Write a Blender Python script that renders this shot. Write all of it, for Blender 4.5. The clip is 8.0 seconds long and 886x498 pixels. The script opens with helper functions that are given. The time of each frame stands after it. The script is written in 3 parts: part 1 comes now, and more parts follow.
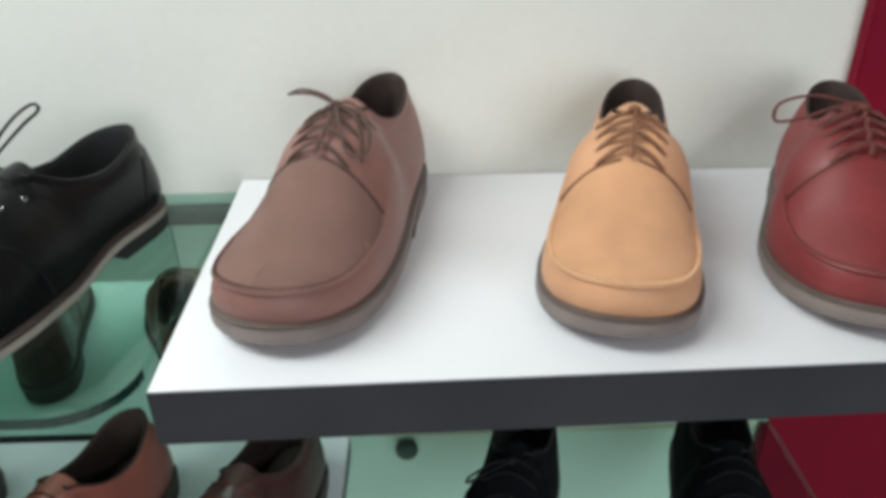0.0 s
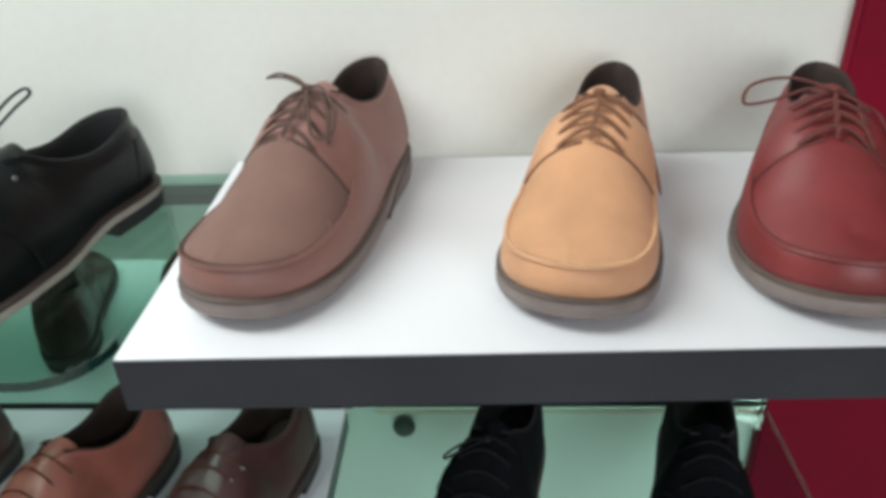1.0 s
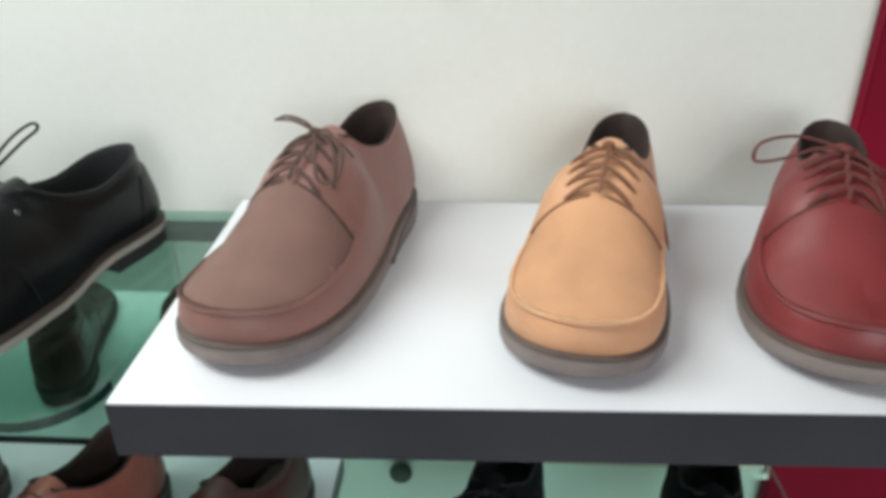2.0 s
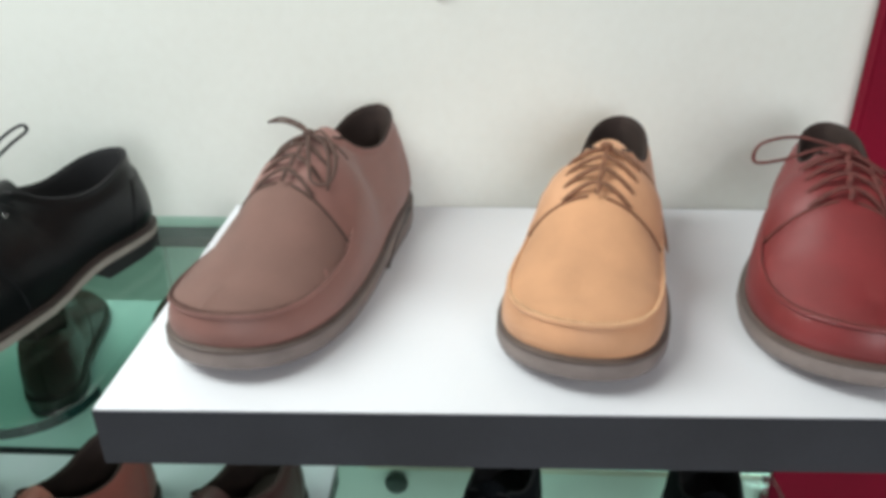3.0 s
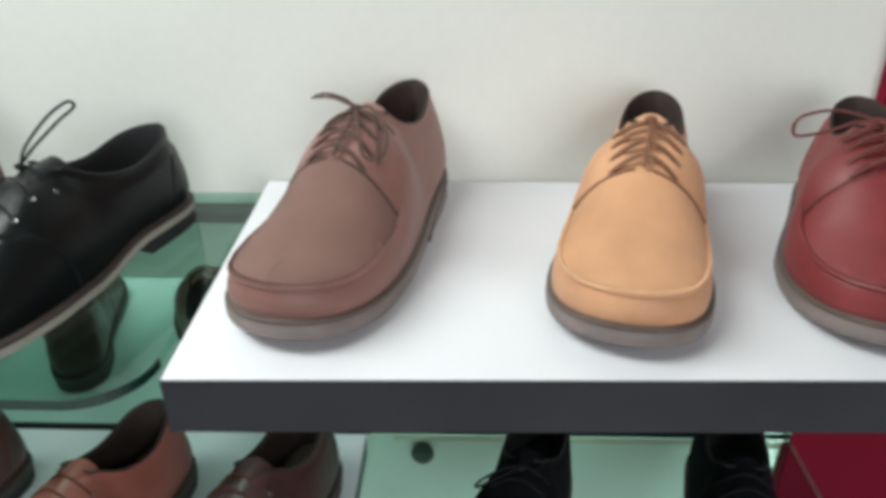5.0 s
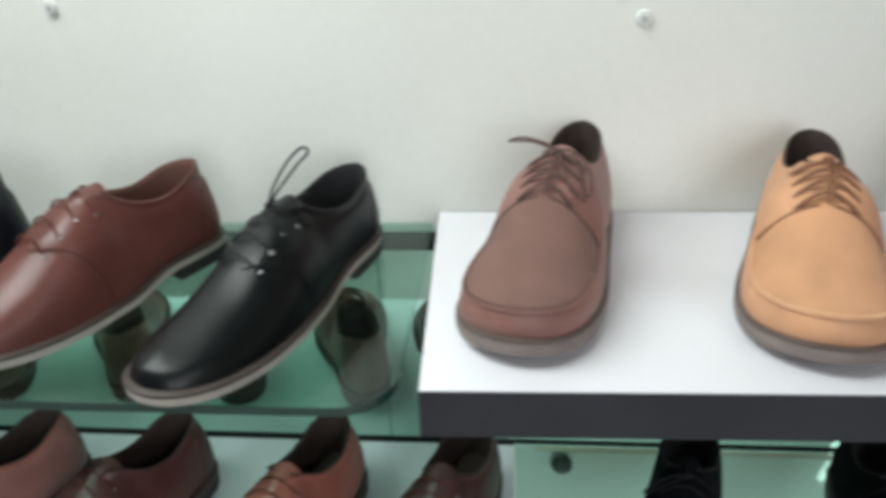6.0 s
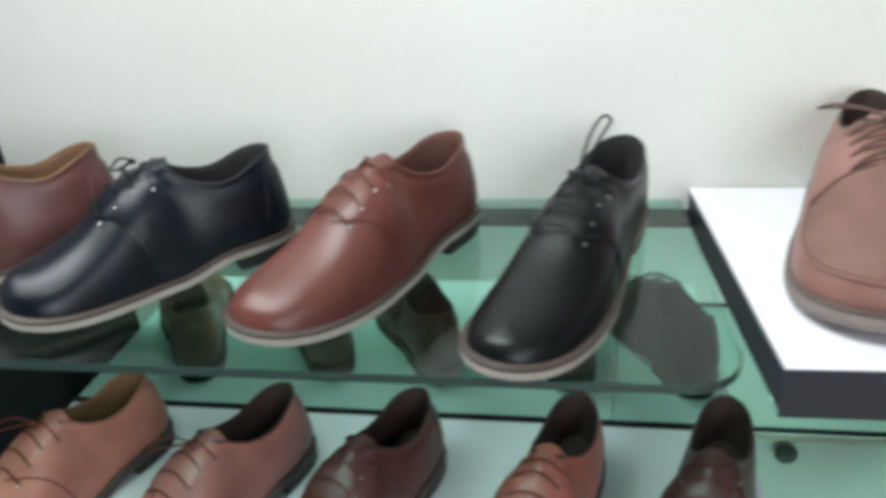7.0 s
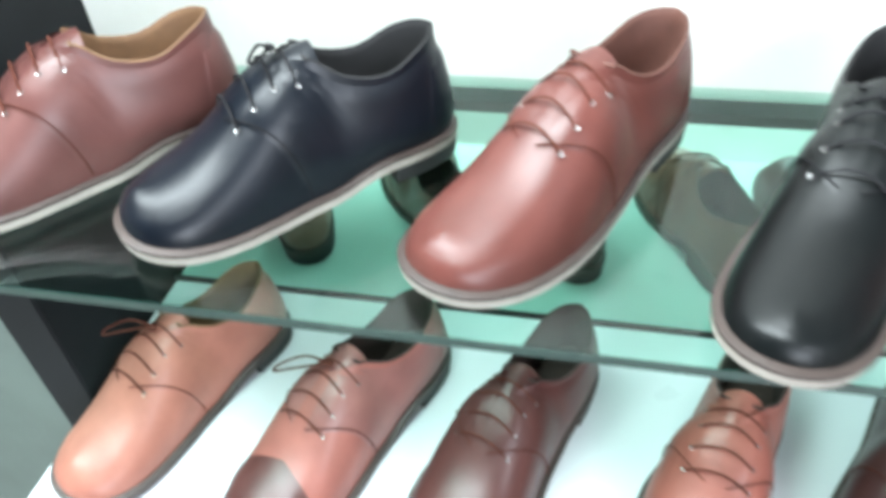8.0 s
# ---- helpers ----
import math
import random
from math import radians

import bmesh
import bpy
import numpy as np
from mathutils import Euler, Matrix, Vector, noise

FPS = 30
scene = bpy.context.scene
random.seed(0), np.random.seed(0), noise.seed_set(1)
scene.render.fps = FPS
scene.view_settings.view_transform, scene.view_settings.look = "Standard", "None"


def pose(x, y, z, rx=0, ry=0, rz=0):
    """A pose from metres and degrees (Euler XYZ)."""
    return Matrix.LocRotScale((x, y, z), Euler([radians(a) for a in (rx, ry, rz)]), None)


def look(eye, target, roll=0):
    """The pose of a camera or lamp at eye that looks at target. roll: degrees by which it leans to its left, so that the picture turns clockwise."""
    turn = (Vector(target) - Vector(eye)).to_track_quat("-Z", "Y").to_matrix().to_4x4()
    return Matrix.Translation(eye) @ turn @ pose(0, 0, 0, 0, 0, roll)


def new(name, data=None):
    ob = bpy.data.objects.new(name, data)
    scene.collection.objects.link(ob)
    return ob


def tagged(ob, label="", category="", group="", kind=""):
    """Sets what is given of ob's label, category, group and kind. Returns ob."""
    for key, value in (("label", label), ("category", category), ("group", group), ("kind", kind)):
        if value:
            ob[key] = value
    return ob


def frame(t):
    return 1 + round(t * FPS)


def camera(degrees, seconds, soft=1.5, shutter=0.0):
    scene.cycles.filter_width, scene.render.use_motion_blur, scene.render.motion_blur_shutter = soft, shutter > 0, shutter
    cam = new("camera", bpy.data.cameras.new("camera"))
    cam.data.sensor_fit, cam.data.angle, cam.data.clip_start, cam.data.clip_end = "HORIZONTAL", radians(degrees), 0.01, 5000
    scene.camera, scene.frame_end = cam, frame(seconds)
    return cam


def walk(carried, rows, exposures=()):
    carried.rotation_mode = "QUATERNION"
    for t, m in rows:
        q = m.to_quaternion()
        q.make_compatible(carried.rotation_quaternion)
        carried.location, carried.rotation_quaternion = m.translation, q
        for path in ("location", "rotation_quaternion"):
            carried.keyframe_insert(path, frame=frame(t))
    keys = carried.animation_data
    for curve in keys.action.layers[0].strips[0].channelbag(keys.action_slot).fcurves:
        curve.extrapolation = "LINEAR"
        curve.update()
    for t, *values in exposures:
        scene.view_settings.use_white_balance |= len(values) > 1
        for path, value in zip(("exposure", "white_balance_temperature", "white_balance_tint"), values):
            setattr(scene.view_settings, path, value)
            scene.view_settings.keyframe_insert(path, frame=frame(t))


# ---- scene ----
# The front left top corner of the white display board is at (0, 0, 1.2); x to the right, y to the wall.
cam = camera(63.1, 8.0, soft=4.2, shutter=0.5)
PATH = [
    (0, (0.17, -0.338, 1.476), (0.204, 1.417, 0.519), -0.95),
    (0.5, (0.196, -0.336, 1.464), (0.149, 1.406, 0.482), -2.8),
    (1, (0.232, -0.35, 1.478), (0.128, 1.384, 0.486), -2.5),
    (1.5, (0.235, -0.333, 1.47), (0.144, 1.391, 0.46), -2.1),
    (2, (0.231, -0.339, 1.483), (0.118, 1.441, 0.577), -0.8),
    (2.2, (0.229, -0.338, 1.479), (0.132, 1.444, 0.575), -0.4),
    (3.3, (0.233, -0.329, 1.473), (0.128, 1.469, 0.603), -0.8),
    (3.5, (0.237, -0.319, 1.476), (0.132, 1.444, 0.537), -0.9),
    (4, (0.228, -0.309, 1.472), (0.131, 1.445, 0.515), -0.5),
    (4.2, (0.226, -0.304, 1.466), (0.144, 1.438, 0.486), -0.4),
    (5.3, (0.172, -0.369, 1.489), (0.104, 1.407, 0.571), -0.6),
    (5.5, (0.16, -0.381, 1.503), (0.022, 1.39, 0.585), -0.7),
    (6, (0.061, -0.411, 1.517), (-0.111, 1.374, 0.631), -2.2),
    (6.5, (-0.034, -0.412, 1.511), (-0.27, 1.344, 0.584), -2.8),
    (7, (-0.159, -0.419, 1.502), (-0.449, 1.342, 0.6), -3.6),
    (7.5, (-0.241, -0.394, 1.497), (-0.56, 1.229, 0.372), -2.3),
    (8, (-0.301, -0.288, 1.514), (-0.676, 1.17, 0.198), -4.3),
]
walk(cam, [(t, look(eye, target, roll)) for t, eye, target, roll in PATH],
     exposures=[(0, -0.17, 6450, 10), (1.5, -0.03, 6450, 10), (4.2, -0.04, 6450, 10), (6.0, -0.16, 6400, 10), (7.0, 0.11, 6300, 12),
                (7.5, 0.48, 6250, 14), (8, 1.3, 6050, 11)])

WALL_Y = 0.322          # face of the back wall
BOARD_Z = 1.2           # top of the white board
GLASS_Z = 1.187         # top of the upper glass shelf
LOW_Z = 0.9             # top of the lower board
MIRROR_Y = 0.290        # face of the mirror strip
ROOM = (-3.0, 2.2, -3.4, 2.75)   # left, right, back, ceiling

# ---- world and light ----
world = bpy.data.worlds.new("world")
scene.world = world
world.use_nodes = True
wn = world.node_tree
sky = wn.nodes.new("ShaderNodeTexSky")
sky.sky_type, sky.sun_disc = "NISHITA", False
sky.sun_elevation, sky.sun_rotation = radians(40), radians(200)
wn.links.new(sky.outputs[0], wn.nodes["Background"].inputs[0])
wn.nodes["Background"].inputs[1].default_value = 0.1


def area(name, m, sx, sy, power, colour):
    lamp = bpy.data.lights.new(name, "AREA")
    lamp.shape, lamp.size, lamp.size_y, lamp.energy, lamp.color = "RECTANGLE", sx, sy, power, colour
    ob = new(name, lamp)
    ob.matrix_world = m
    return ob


# two added, unseen ceiling lamps: for the toe highlights and the left wall
area("unseen_ceiling_fill", look((1.30, -1.85, 2.60), (1.00, -1.40, 0)), 0.8, 0.40, 18, (0.95, 0.99, 1.0))
area("unseen_ceiling_fill", look((-1.10, -0.06, 2.52), (-0.95, 0.30, 1.0)), 1.8, 0.60, 49, (0.93, 1.0, 0.96))
# added broad lamp, unseen, for the low light from the front
area("unseen_front_fill", look((0.85, -3.38, 1.80), (0, 0, 1.3)), 1.8, 1.4, 46, (0.95, 0.98, 1.0))


# ---- materials ----
def material(name):
    m = bpy.data.materials.new(name)
    m.use_nodes = True
    return m, m.node_tree, m.node_tree.nodes["Principled BSDF"]


def surface(name, colour, rough=0.5, vary=0.12, scale=30.0, bump=0.1, grain=400.0, coat=0.0, metal=0.0, spec=0.5,
            sheen=0.0, stain=None, depth=0.0006):
    """A plain surface with variation at two scales and a fine relief."""
    m, tree, b = material(name)
    n, l = tree.nodes, tree.links
    tc = n.new("ShaderNodeTexCoord")
    big, small = n.new("ShaderNodeTexNoise"), n.new("ShaderNodeTexNoise")
    big.inputs["Scale"].default_value, big.inputs["Detail"].default_value = scale, 5
    small.inputs["Scale"].default_value, small.inputs["Detail"].default_value = grain, 3
    for t in (big, small):
        l.new(tc.outputs["Object"], t.inputs["Vector"])
    ramp = n.new("ShaderNodeValToRGB")
    dark = [c * (1 - 1.6 * vary) for c in colour] if stain is None else stain
    ramp.color_ramp.elements[0].color = (*dark, 1)
    ramp.color_ramp.elements[1].color = (*[min(1, c * (1 + vary)) for c in colour], 1)
    ramp.color_ramp.elements[0].position, ramp.color_ramp.elements[1].position = 0.3, 0.66
    add = n.new("ShaderNodeMath")
    add.operation = "MULTIPLY_ADD"
    add.inputs[1].default_value = 0.25
    l.new(small.outputs["Fac"], add.inputs[0])
    mul = n.new("ShaderNodeMath")
    mul.operation = "MULTIPLY"
    mul.inputs[1].default_value = 0.78
    l.new(big.outputs["Fac"], mul.inputs[0])
    l.new(mul.outputs[0], add.inputs[2])
    l.new(add.outputs[0], ramp.inputs[0])
    l.new(ramp.outputs[0], b.inputs["Base Color"])
    rr = n.new("ShaderNodeMapRange")
    rr.inputs["To Min"].default_value, rr.inputs["To Max"].default_value = max(0.03, rough - 0.08), min(1, rough + 0.08)
    l.new(big.outputs["Fac"], rr.inputs["Value"])
    l.new(rr.outputs[0], b.inputs["Roughness"])
    bp = n.new("ShaderNodeBump")
    bp.inputs["Strength"].default_value, bp.inputs["Distance"].default_value = bump, depth
    l.new(small.outputs["Fac"], bp.inputs["Height"])
    l.new(bp.outputs[0], b.inputs["Normal"])
    b.inputs["Coat Weight"].default_value, b.inputs["Coat Roughness"].default_value = coat, 0.22
    b.inputs["Metallic"].default_value = metal
    b.inputs["Specular IOR Level"].default_value = spec
    b.inputs["Sheen Weight"].default_value = sheen
    b.inputs["Sheen Roughness"].default_value = 0.5
    return m


def leather(name, colour, rough=0.34, coat=0.25, spec=0.5):
    return surface(name, colour, rough, 0.16, 22, 0.25, 900, coat=coat, spec=spec)


def nubuck(name, colour, rough=0.55):
    return surface(name, colour, rough, 0.10, 26, 0.35, 1300, spec=0.4, sheen=0.1)


def glass(name, tint):
    """Tinted clear sheet; the gloss grows towards grazing angles."""
    m, tree, b = material(name)
    n, l = tree.nodes, tree.links
    n.remove(b)
    clear, gloss, mix = n.new("ShaderNodeBsdfTransparent"), n.new("ShaderNodeBsdfGlossy"), n.new("ShaderNodeMixShader")
    lw, power, scale = n.new("ShaderNodeLayerWeight"), n.new("ShaderNodeMath"), n.new("ShaderNodeMath")
    clear.inputs[0].default_value = (*tint, 1)
    gloss.inputs["Roughness"].default_value = 0.015
    lw.inputs["Blend"].default_value = 0.5
    power.operation, scale.operation = "POWER", "MULTIPLY_ADD"
    power.inputs[1].default_value = 4.0
    scale.inputs[1].default_value, scale.inputs[2].default_value = 0.55, 0.035
    l.new(lw.outputs["Facing"], power.inputs[0])
    l.new(power.outputs[0], scale.inputs[0])
    l.new(scale.outputs[0], mix.inputs[0])
    l.new(clear.outputs[0], mix.inputs[1])
    l.new(gloss.outputs[0], mix.inputs[2])
    l.new(mix.outputs[0], n["Material Output"].inputs[0])
    return m


WALL_PAINT = surface("cream wall paint", (0.76, 0.77, 0.73), 0.6, 0.03, 3.0, 0.12, 120, stain=(0.72, 0.72, 0.67))
ROOM_PAINT = surface("dull room paint", (0.26, 0.25, 0.23), 0.7, 0.04, 2.0, 0.1, 100)
MINT_PAINT = surface("pale green wall paint", (0.72, 0.83, 0.76), 0.55, 0.05, 4.0, 0.1, 150)
BOARD_WHITE = surface("white laminate", (0.76, 0.76, 0.80), 0.32, 0.02, 8, 0.03, 500)
EDGE_DARK = surface("dark edge band", (0.024, 0.025, 0.032), 0.45, 0.25, 9, 0.1, 500, spec=0.35)
RED_PANEL = surface("crimson panel", (0.18, 0.002, 0.018), 0.7, 0.15, 6, 0.1, 300, spec=0.15)
BLACK_PANEL = surface("black laminate", (0.012, 0.013, 0.015), 0.6, 0.2, 10, 0.1, 400, spec=0.2)
FLOOR_TILE = surface("pale floor tile", (0.55, 0.55, 0.53), 0.35, 0.1, 3, 0.05, 200)
CREAM_TRIM = surface("cream trim", (0.62, 0.60, 0.47), 0.5, 0.08, 20, 0.1, 300)
GLASS = glass("green float glass", (0.80, 0.93, 0.885))
GLASS_EDGE = surface("glass cut edge", (0.006, 0.034, 0.026), 0.2, 0.1, 30, 0.02, 300, coat=0.5)
MIRROR, _t, _b = material("greenish mirror")
_b.inputs["Base Color"].default_value = (0.46, 0.66, 0.57, 1)
_b.inputs["Metallic"].default_value, _b.inputs["Roughness"].default_value = 1.0, 0.02
CHROME = surface("chrome", (0.40, 0.40, 0.40), 0.25, 0.05, 30, 0.02, 300, metal=1.0)
RUBBER_BLACK = surface("black rubber", (0.02, 0.02, 0.021), 0.6, 0.2, 40, 0.2, 700)
RUBBER_BROWN = surface("brown grey rubber", (0.20, 0.160, 0.148), 0.55, 0.15, 40, 0.2, 700)
RUBBER_WELT = surface("brown rubber welt", (0.10, 0.072, 0.062), 0.5, 0.15, 60, 0.2, 800)
RUBBER_HEEL = surface("dark brown rubber", (0.065, 0.050, 0.047), 0.6, 0.15, 40, 0.2, 700)
SOLE_CREAM = surface("pale grey sole", (0.36, 0.33, 0.29), 0.6, 0.12, 50, 0.2, 800)
WELT_DARK = surface("dark welt", (0.05, 0.035, 0.03), 0.5, 0.15, 60, 0.2, 800)
LINING_DARK = surface("dark brown lining", (0.035, 0.020, 0.016), 0.85, 0.2, 60, 0.3, 900)
LINING_CHESTNUT = surface("chestnut lining", (0.11, 0.045, 0.032), 0.75, 0.15, 60, 0.3, 900)
LINING_TAN = surface("tan lining", (0.16, 0.085, 0.04), 0.75, 0.15, 60, 0.3, 900)
LINING_BLACK = surface("black lining", (0.013, 0.013, 0.014), 0.85, 0.2, 60, 0.3, 900)


# ---- building helpers ----
def to_mesh(name, bm, mat, smooth=True):
    me = bpy.data.meshes.new(name)
    bmesh.ops.recalc_face_normals(bm, faces=bm.faces)
    for f in bm.faces:
        f.smooth = smooth
    bm.to_mesh(me)
    bm.free()
    me.materials.append(mat)
    if smooth:
        me.set_sharp_from_angle(angle=radians(48))
    return me


def part(name, bm, mat, parent, label="", smooth=True):
    ob = new(name, to_mesh(name, bm, mat, smooth))
    ob.parent = parent
    if label:
        tagged(ob, label)
    return ob


def box(x0, x1, y0, y1, z0, z1, bevel=0.0, segments=2):
    bm = bmesh.new()
    bmesh.ops.create_cube(bm, size=1)
    bmesh.ops.scale(bm, vec=(x1 - x0, y1 - y0, z1 - z0), verts=bm.verts)
    bmesh.ops.translate(bm, vec=((x0 + x1) / 2, (y0 + y1) / 2, (z0 + z1) / 2), verts=bm.verts)
    if bevel:
        bmesh.ops.bevel(bm, geom=bm.edges[:], offset=bevel, segments=segments, affect="EDGES")
    return bm


def structure(name, bm, mat, label, category, smooth=False):
    return tagged(new(name, to_mesh(name, bm, mat, smooth)), label, category, kind="structure")


def slab(outline, z0, z1):
    """A flat plate with the given outline."""
    bm = bmesh.new()
    lo = [bm.verts.new((x, y, z0)) for x, y in outline]
    hi = [bm.verts.new((x, y, z1)) for x, y in outline]
    bm.faces.new(hi)
    bm.faces.new(lo[::-1])
    for i in range(len(lo)):
        j = (i + 1) % len(lo)
        bm.faces.new((lo[i], lo[j], hi[j], hi[i]))
    return bm


def smooth_path(pts, steps=6):
    """A Catmull-Rom line through the points."""
    p = [Vector(q) for q in pts]
    p = [p[0] * 2 - p[1]] + p + [p[-1] * 2 - p[-2]]
    out = []
    for i in range(1, len(p) - 2):
        for k in range(steps):
            t = k / steps
            a, b, c, d = p[i - 1], p[i], p[i + 1], p[i + 2]
            out.append(0.5 * (2 * b + (c - a) * t + (2 * a - 5 * b + 4 * c - d) * t * t + (3 * b - a - 3 * c + d) * t ** 3))
    out.append(p[-2])
    return out


def tube(bm, pts, r, sides=6, flat=1.0):
    """A round cord along the points; flat below 1 makes it a flatter lace."""
    rings = []
    for i, p in enumerate(pts):
        d = (pts[min(i + 1, len(pts) - 1)] - pts[max(i - 1, 0)]).normalized()
        u = d.cross(Vector((0, 0, 1)))
        u = u.normalized() if u.length > 1e-4 else Vector((1, 0, 0))
        w = u.cross(d)
        k = 0.6 if i in (0, len(pts) - 1) else 1.0
        rings.append([bm.verts.new(p + r * k * (u * math.cos(2 * math.pi * j / sides) + w * flat * math.sin(2 * math.pi * j / sides)))
                      for j in range(sides)])
    for a, b in zip(rings, rings[1:]):
        for j in range(sides):
            bm.faces.new((a[j], a[(j + 1) % sides], b[(j + 1) % sides], b[j]))
    bm.faces.new(rings[0][::-1])
    bm.faces.new(rings[-1])


def torus(bm, centre, normal, r, thick, n=14, k=6):
    q = Vector(normal).to_track_quat("Z", "Y").to_matrix()
    rings = []
    for i in range(n):
        a = 2 * math.pi * i / n
        rings.append([bm.verts.new(Vector(centre) + q @ Vector(((r + thick * math.cos(b)) * math.cos(a), (r + thick * math.cos(b)) * math.sin(a),
                      thick * math.sin(b)))) for b in [2 * math.pi * j / k for j in range(k)]])
    for i in range(n):
        a, b = rings[i], rings[(i + 1) % n]
        for j in range(k):
            bm.faces.new((a[j], b[j], b[(j + 1) % k], a[(j + 1) % k]))


# ---- the shoe ----
SS = [0, .01, .03, .07, .13, .22, .35, .48, .60, .70, .78, .86, .92, .96, .985, 1]
DERBY_W = [0, .0115, .0195, .0265, .0305, .0335, .0355, .0420, .0495, .0525, .0525, .0490, .0415, .0320, .0205, 0]
MOC_W = [0, .0125, .0215, .0290, .0340, .0375, .0415, .0475, .0525, .0545, .0540, .0500, .0425, .0325, .0205, 0]


def ease(x):
    x = min(1, max(0, x))
    return x * x * (3 - 2 * x)


def curve(x, xs, ys):
    """A smooth curve through a few values."""
    i = max(0, min(len(xs) - 2, int(np.searchsorted(xs, x)) - 1))
    t = (x - xs[i]) / (xs[i + 1] - xs[i])
    m = lambda j: 0 if j in (0, len(xs) - 1) else (ys[j + 1] - ys[j - 1]) / (xs[j + 1] - xs[j - 1])
    h = xs[i + 1] - xs[i]
    t = min(1, max(0, t))
    return ((2 * t ** 3 - 3 * t * t + 1) * ys[i] + (t ** 3 - 2 * t * t + t) * h * m(i)
            + (-2 * t ** 3 + 3 * t * t) * ys[i + 1] + (t ** 3 - t * t) * h * m(i + 1))


class Last:
    """The shape of one shoe: heel back at the origin, toe along +y, sole on z = 0."""
    COLLAR = 0.43
    EDGE = 5 / 12          # share of the upper's height at which the apron begins

    def __init__(self, length, moc, foot, height=0.102, width=1.0):
        self.L, self.moc, self.foot, self.h = length, moc, foot, height / 0.102
        self.half = [w * width for w in (MOC_W if moc else DERBY_W)]
        ang = [math.acos(1 - 2 * s) for s in SS]
        self.ang = ang

    def spring(self, s):
        return 0.010 * max(0, (s - 0.66) / 0.34) ** 2

    def sole_low(self, s):
        """Underside of the sole, above the heel block."""
        if self.moc:
            return self.spring(s)
        return 0.013 * (1 - ease((s - 0.24) / 0.22)) + self.spring(s)

    def sole_top(self, s):
        return self.sole_low(s) + (0.0175 + 0.010 * (1 - ease((s - 0.18) / 0.30)) if self.moc else 0.012)

    def base(self, side, s, grow=0.0):
        """A point on the foot's plan outline, grown outwards."""
        a = math.acos(1 - 2 * min(1, max(0, s)))
        w = float(np.interp(a, self.ang, self.half))
        bend = self.foot * 0.007 * math.sin(math.pi * ease((s - 0.15) / 0.85)) * 1.2
        if grow:
            a0, a1 = max(0, a - 0.04), min(math.pi, a + 0.04)
            dw = float(np.interp(a1, self.ang, self.half)) - float(np.interp(a0, self.ang, self.half))
            ds = self.L * (math.cos(a0) - math.cos(a1)) / 2
            n = Vector((ds, -dw)).normalized()
            if s <= 0.0005:
                n = Vector((0, -1))
            if s >= 0.9995:
                n = Vector((0, 1))
            return side * (w + grow * n.x) + bend, self.L * s + grow * n.y
        return side * w + bend, self.L * s

    def top(self, side, s):
        """The topline: the collar's rim, then the ridge along the instep."""
        L, h = self.L, self.h
        bend = self.foot * 0.007 * math.sin(math.pi * ease((s - 0.15) / 0.85)) * 1.2
        if s <= self.COLLAR:
            u = s / self.COLLAR
            x = curve(math.sqrt(u), [0, .28, .45, .67, .87, 1], [0, .0140, .0225, .0275, .0255, .0170])
            x *= 0.94 if self.moc else 1.04
            z = curve(u, [0, .2, .5, .8, 1], [.103, .098, .087, .093, .107])
            return Vector((side * x + bend, L * (0.030 + (self.COLLAR - 0.030) * u), z * h))
        k = ease((s - self.COLLAR) / 0.07)
        x = (0.016 if self.moc else 0.0177) * (1 - k)
        y = s if s < 0.63 else 0.63 + (s - 0.63) * (0.74 if self.moc else 0.74)
        if self.moc:
            z = curve(s, [.40, .48, .56, .63, .75, .87, 1], [.108, .107, .100, .090, .072, .060, .052])
        else:
            z = curve(s, [.40, .48, .56, .63, .75, .87, 1], [.108, .106, .095, .082, .064, .054, .047])
        return Vector((side * x + bend, L * y, z * h))

    def at(self, side, s, v):
        bx, by = self.base(side, s)
        p0, p3 = Vector((bx, by, self.sole_top(s) - 0.002)), self.top(side, s)
        rise = p3.z - p0.z
        flat = ease((s - self.COLLAR + 0.04) / 0.12)
        out = Vector((p0.x - p3.x, p0.y - p3.y, 0))
        boxy = ease((s - 0.58) / 0.24) if self.moc else ease((s - 0.50) / 0.26)
        up1 = ((0.72 + 0.14 * boxy) if self.moc else (0.62 - 0.18 * boxy)) * flat + 0.45 * (1 - flat)
        p1 = p0 + Vector((0, 0, up1 * rise)) + out.normalized() * (0.003 if self.moc else 0.003 - 0.004 * boxy)
        reach = ((0.66 + 0.16 * boxy) if self.moc else (0.66 + 0.10 * boxy)) * flat + 0.26 * (1 - flat)
        p2 = p3 + out * reach - Vector((0, 0, (1 - flat) * 0.40 * rise))
        if s > 0.6:
            near = self.top(side, s - 0.03)
            slope = (p3.z - near.z) / max(1e-5, p3.y - near.y)
            p2.z += ease((s - 0.6) / 0.1) * slope * out.y * reach
        w = 1 - v
        p = p0 * w ** 3 + p1 * 3 * w * w * v + p2 * 3 * w * v * v + p3 * v ** 3
        return self.boxed(p, p0, p3, out, s, v) if self.moc and s > 0.44 else p

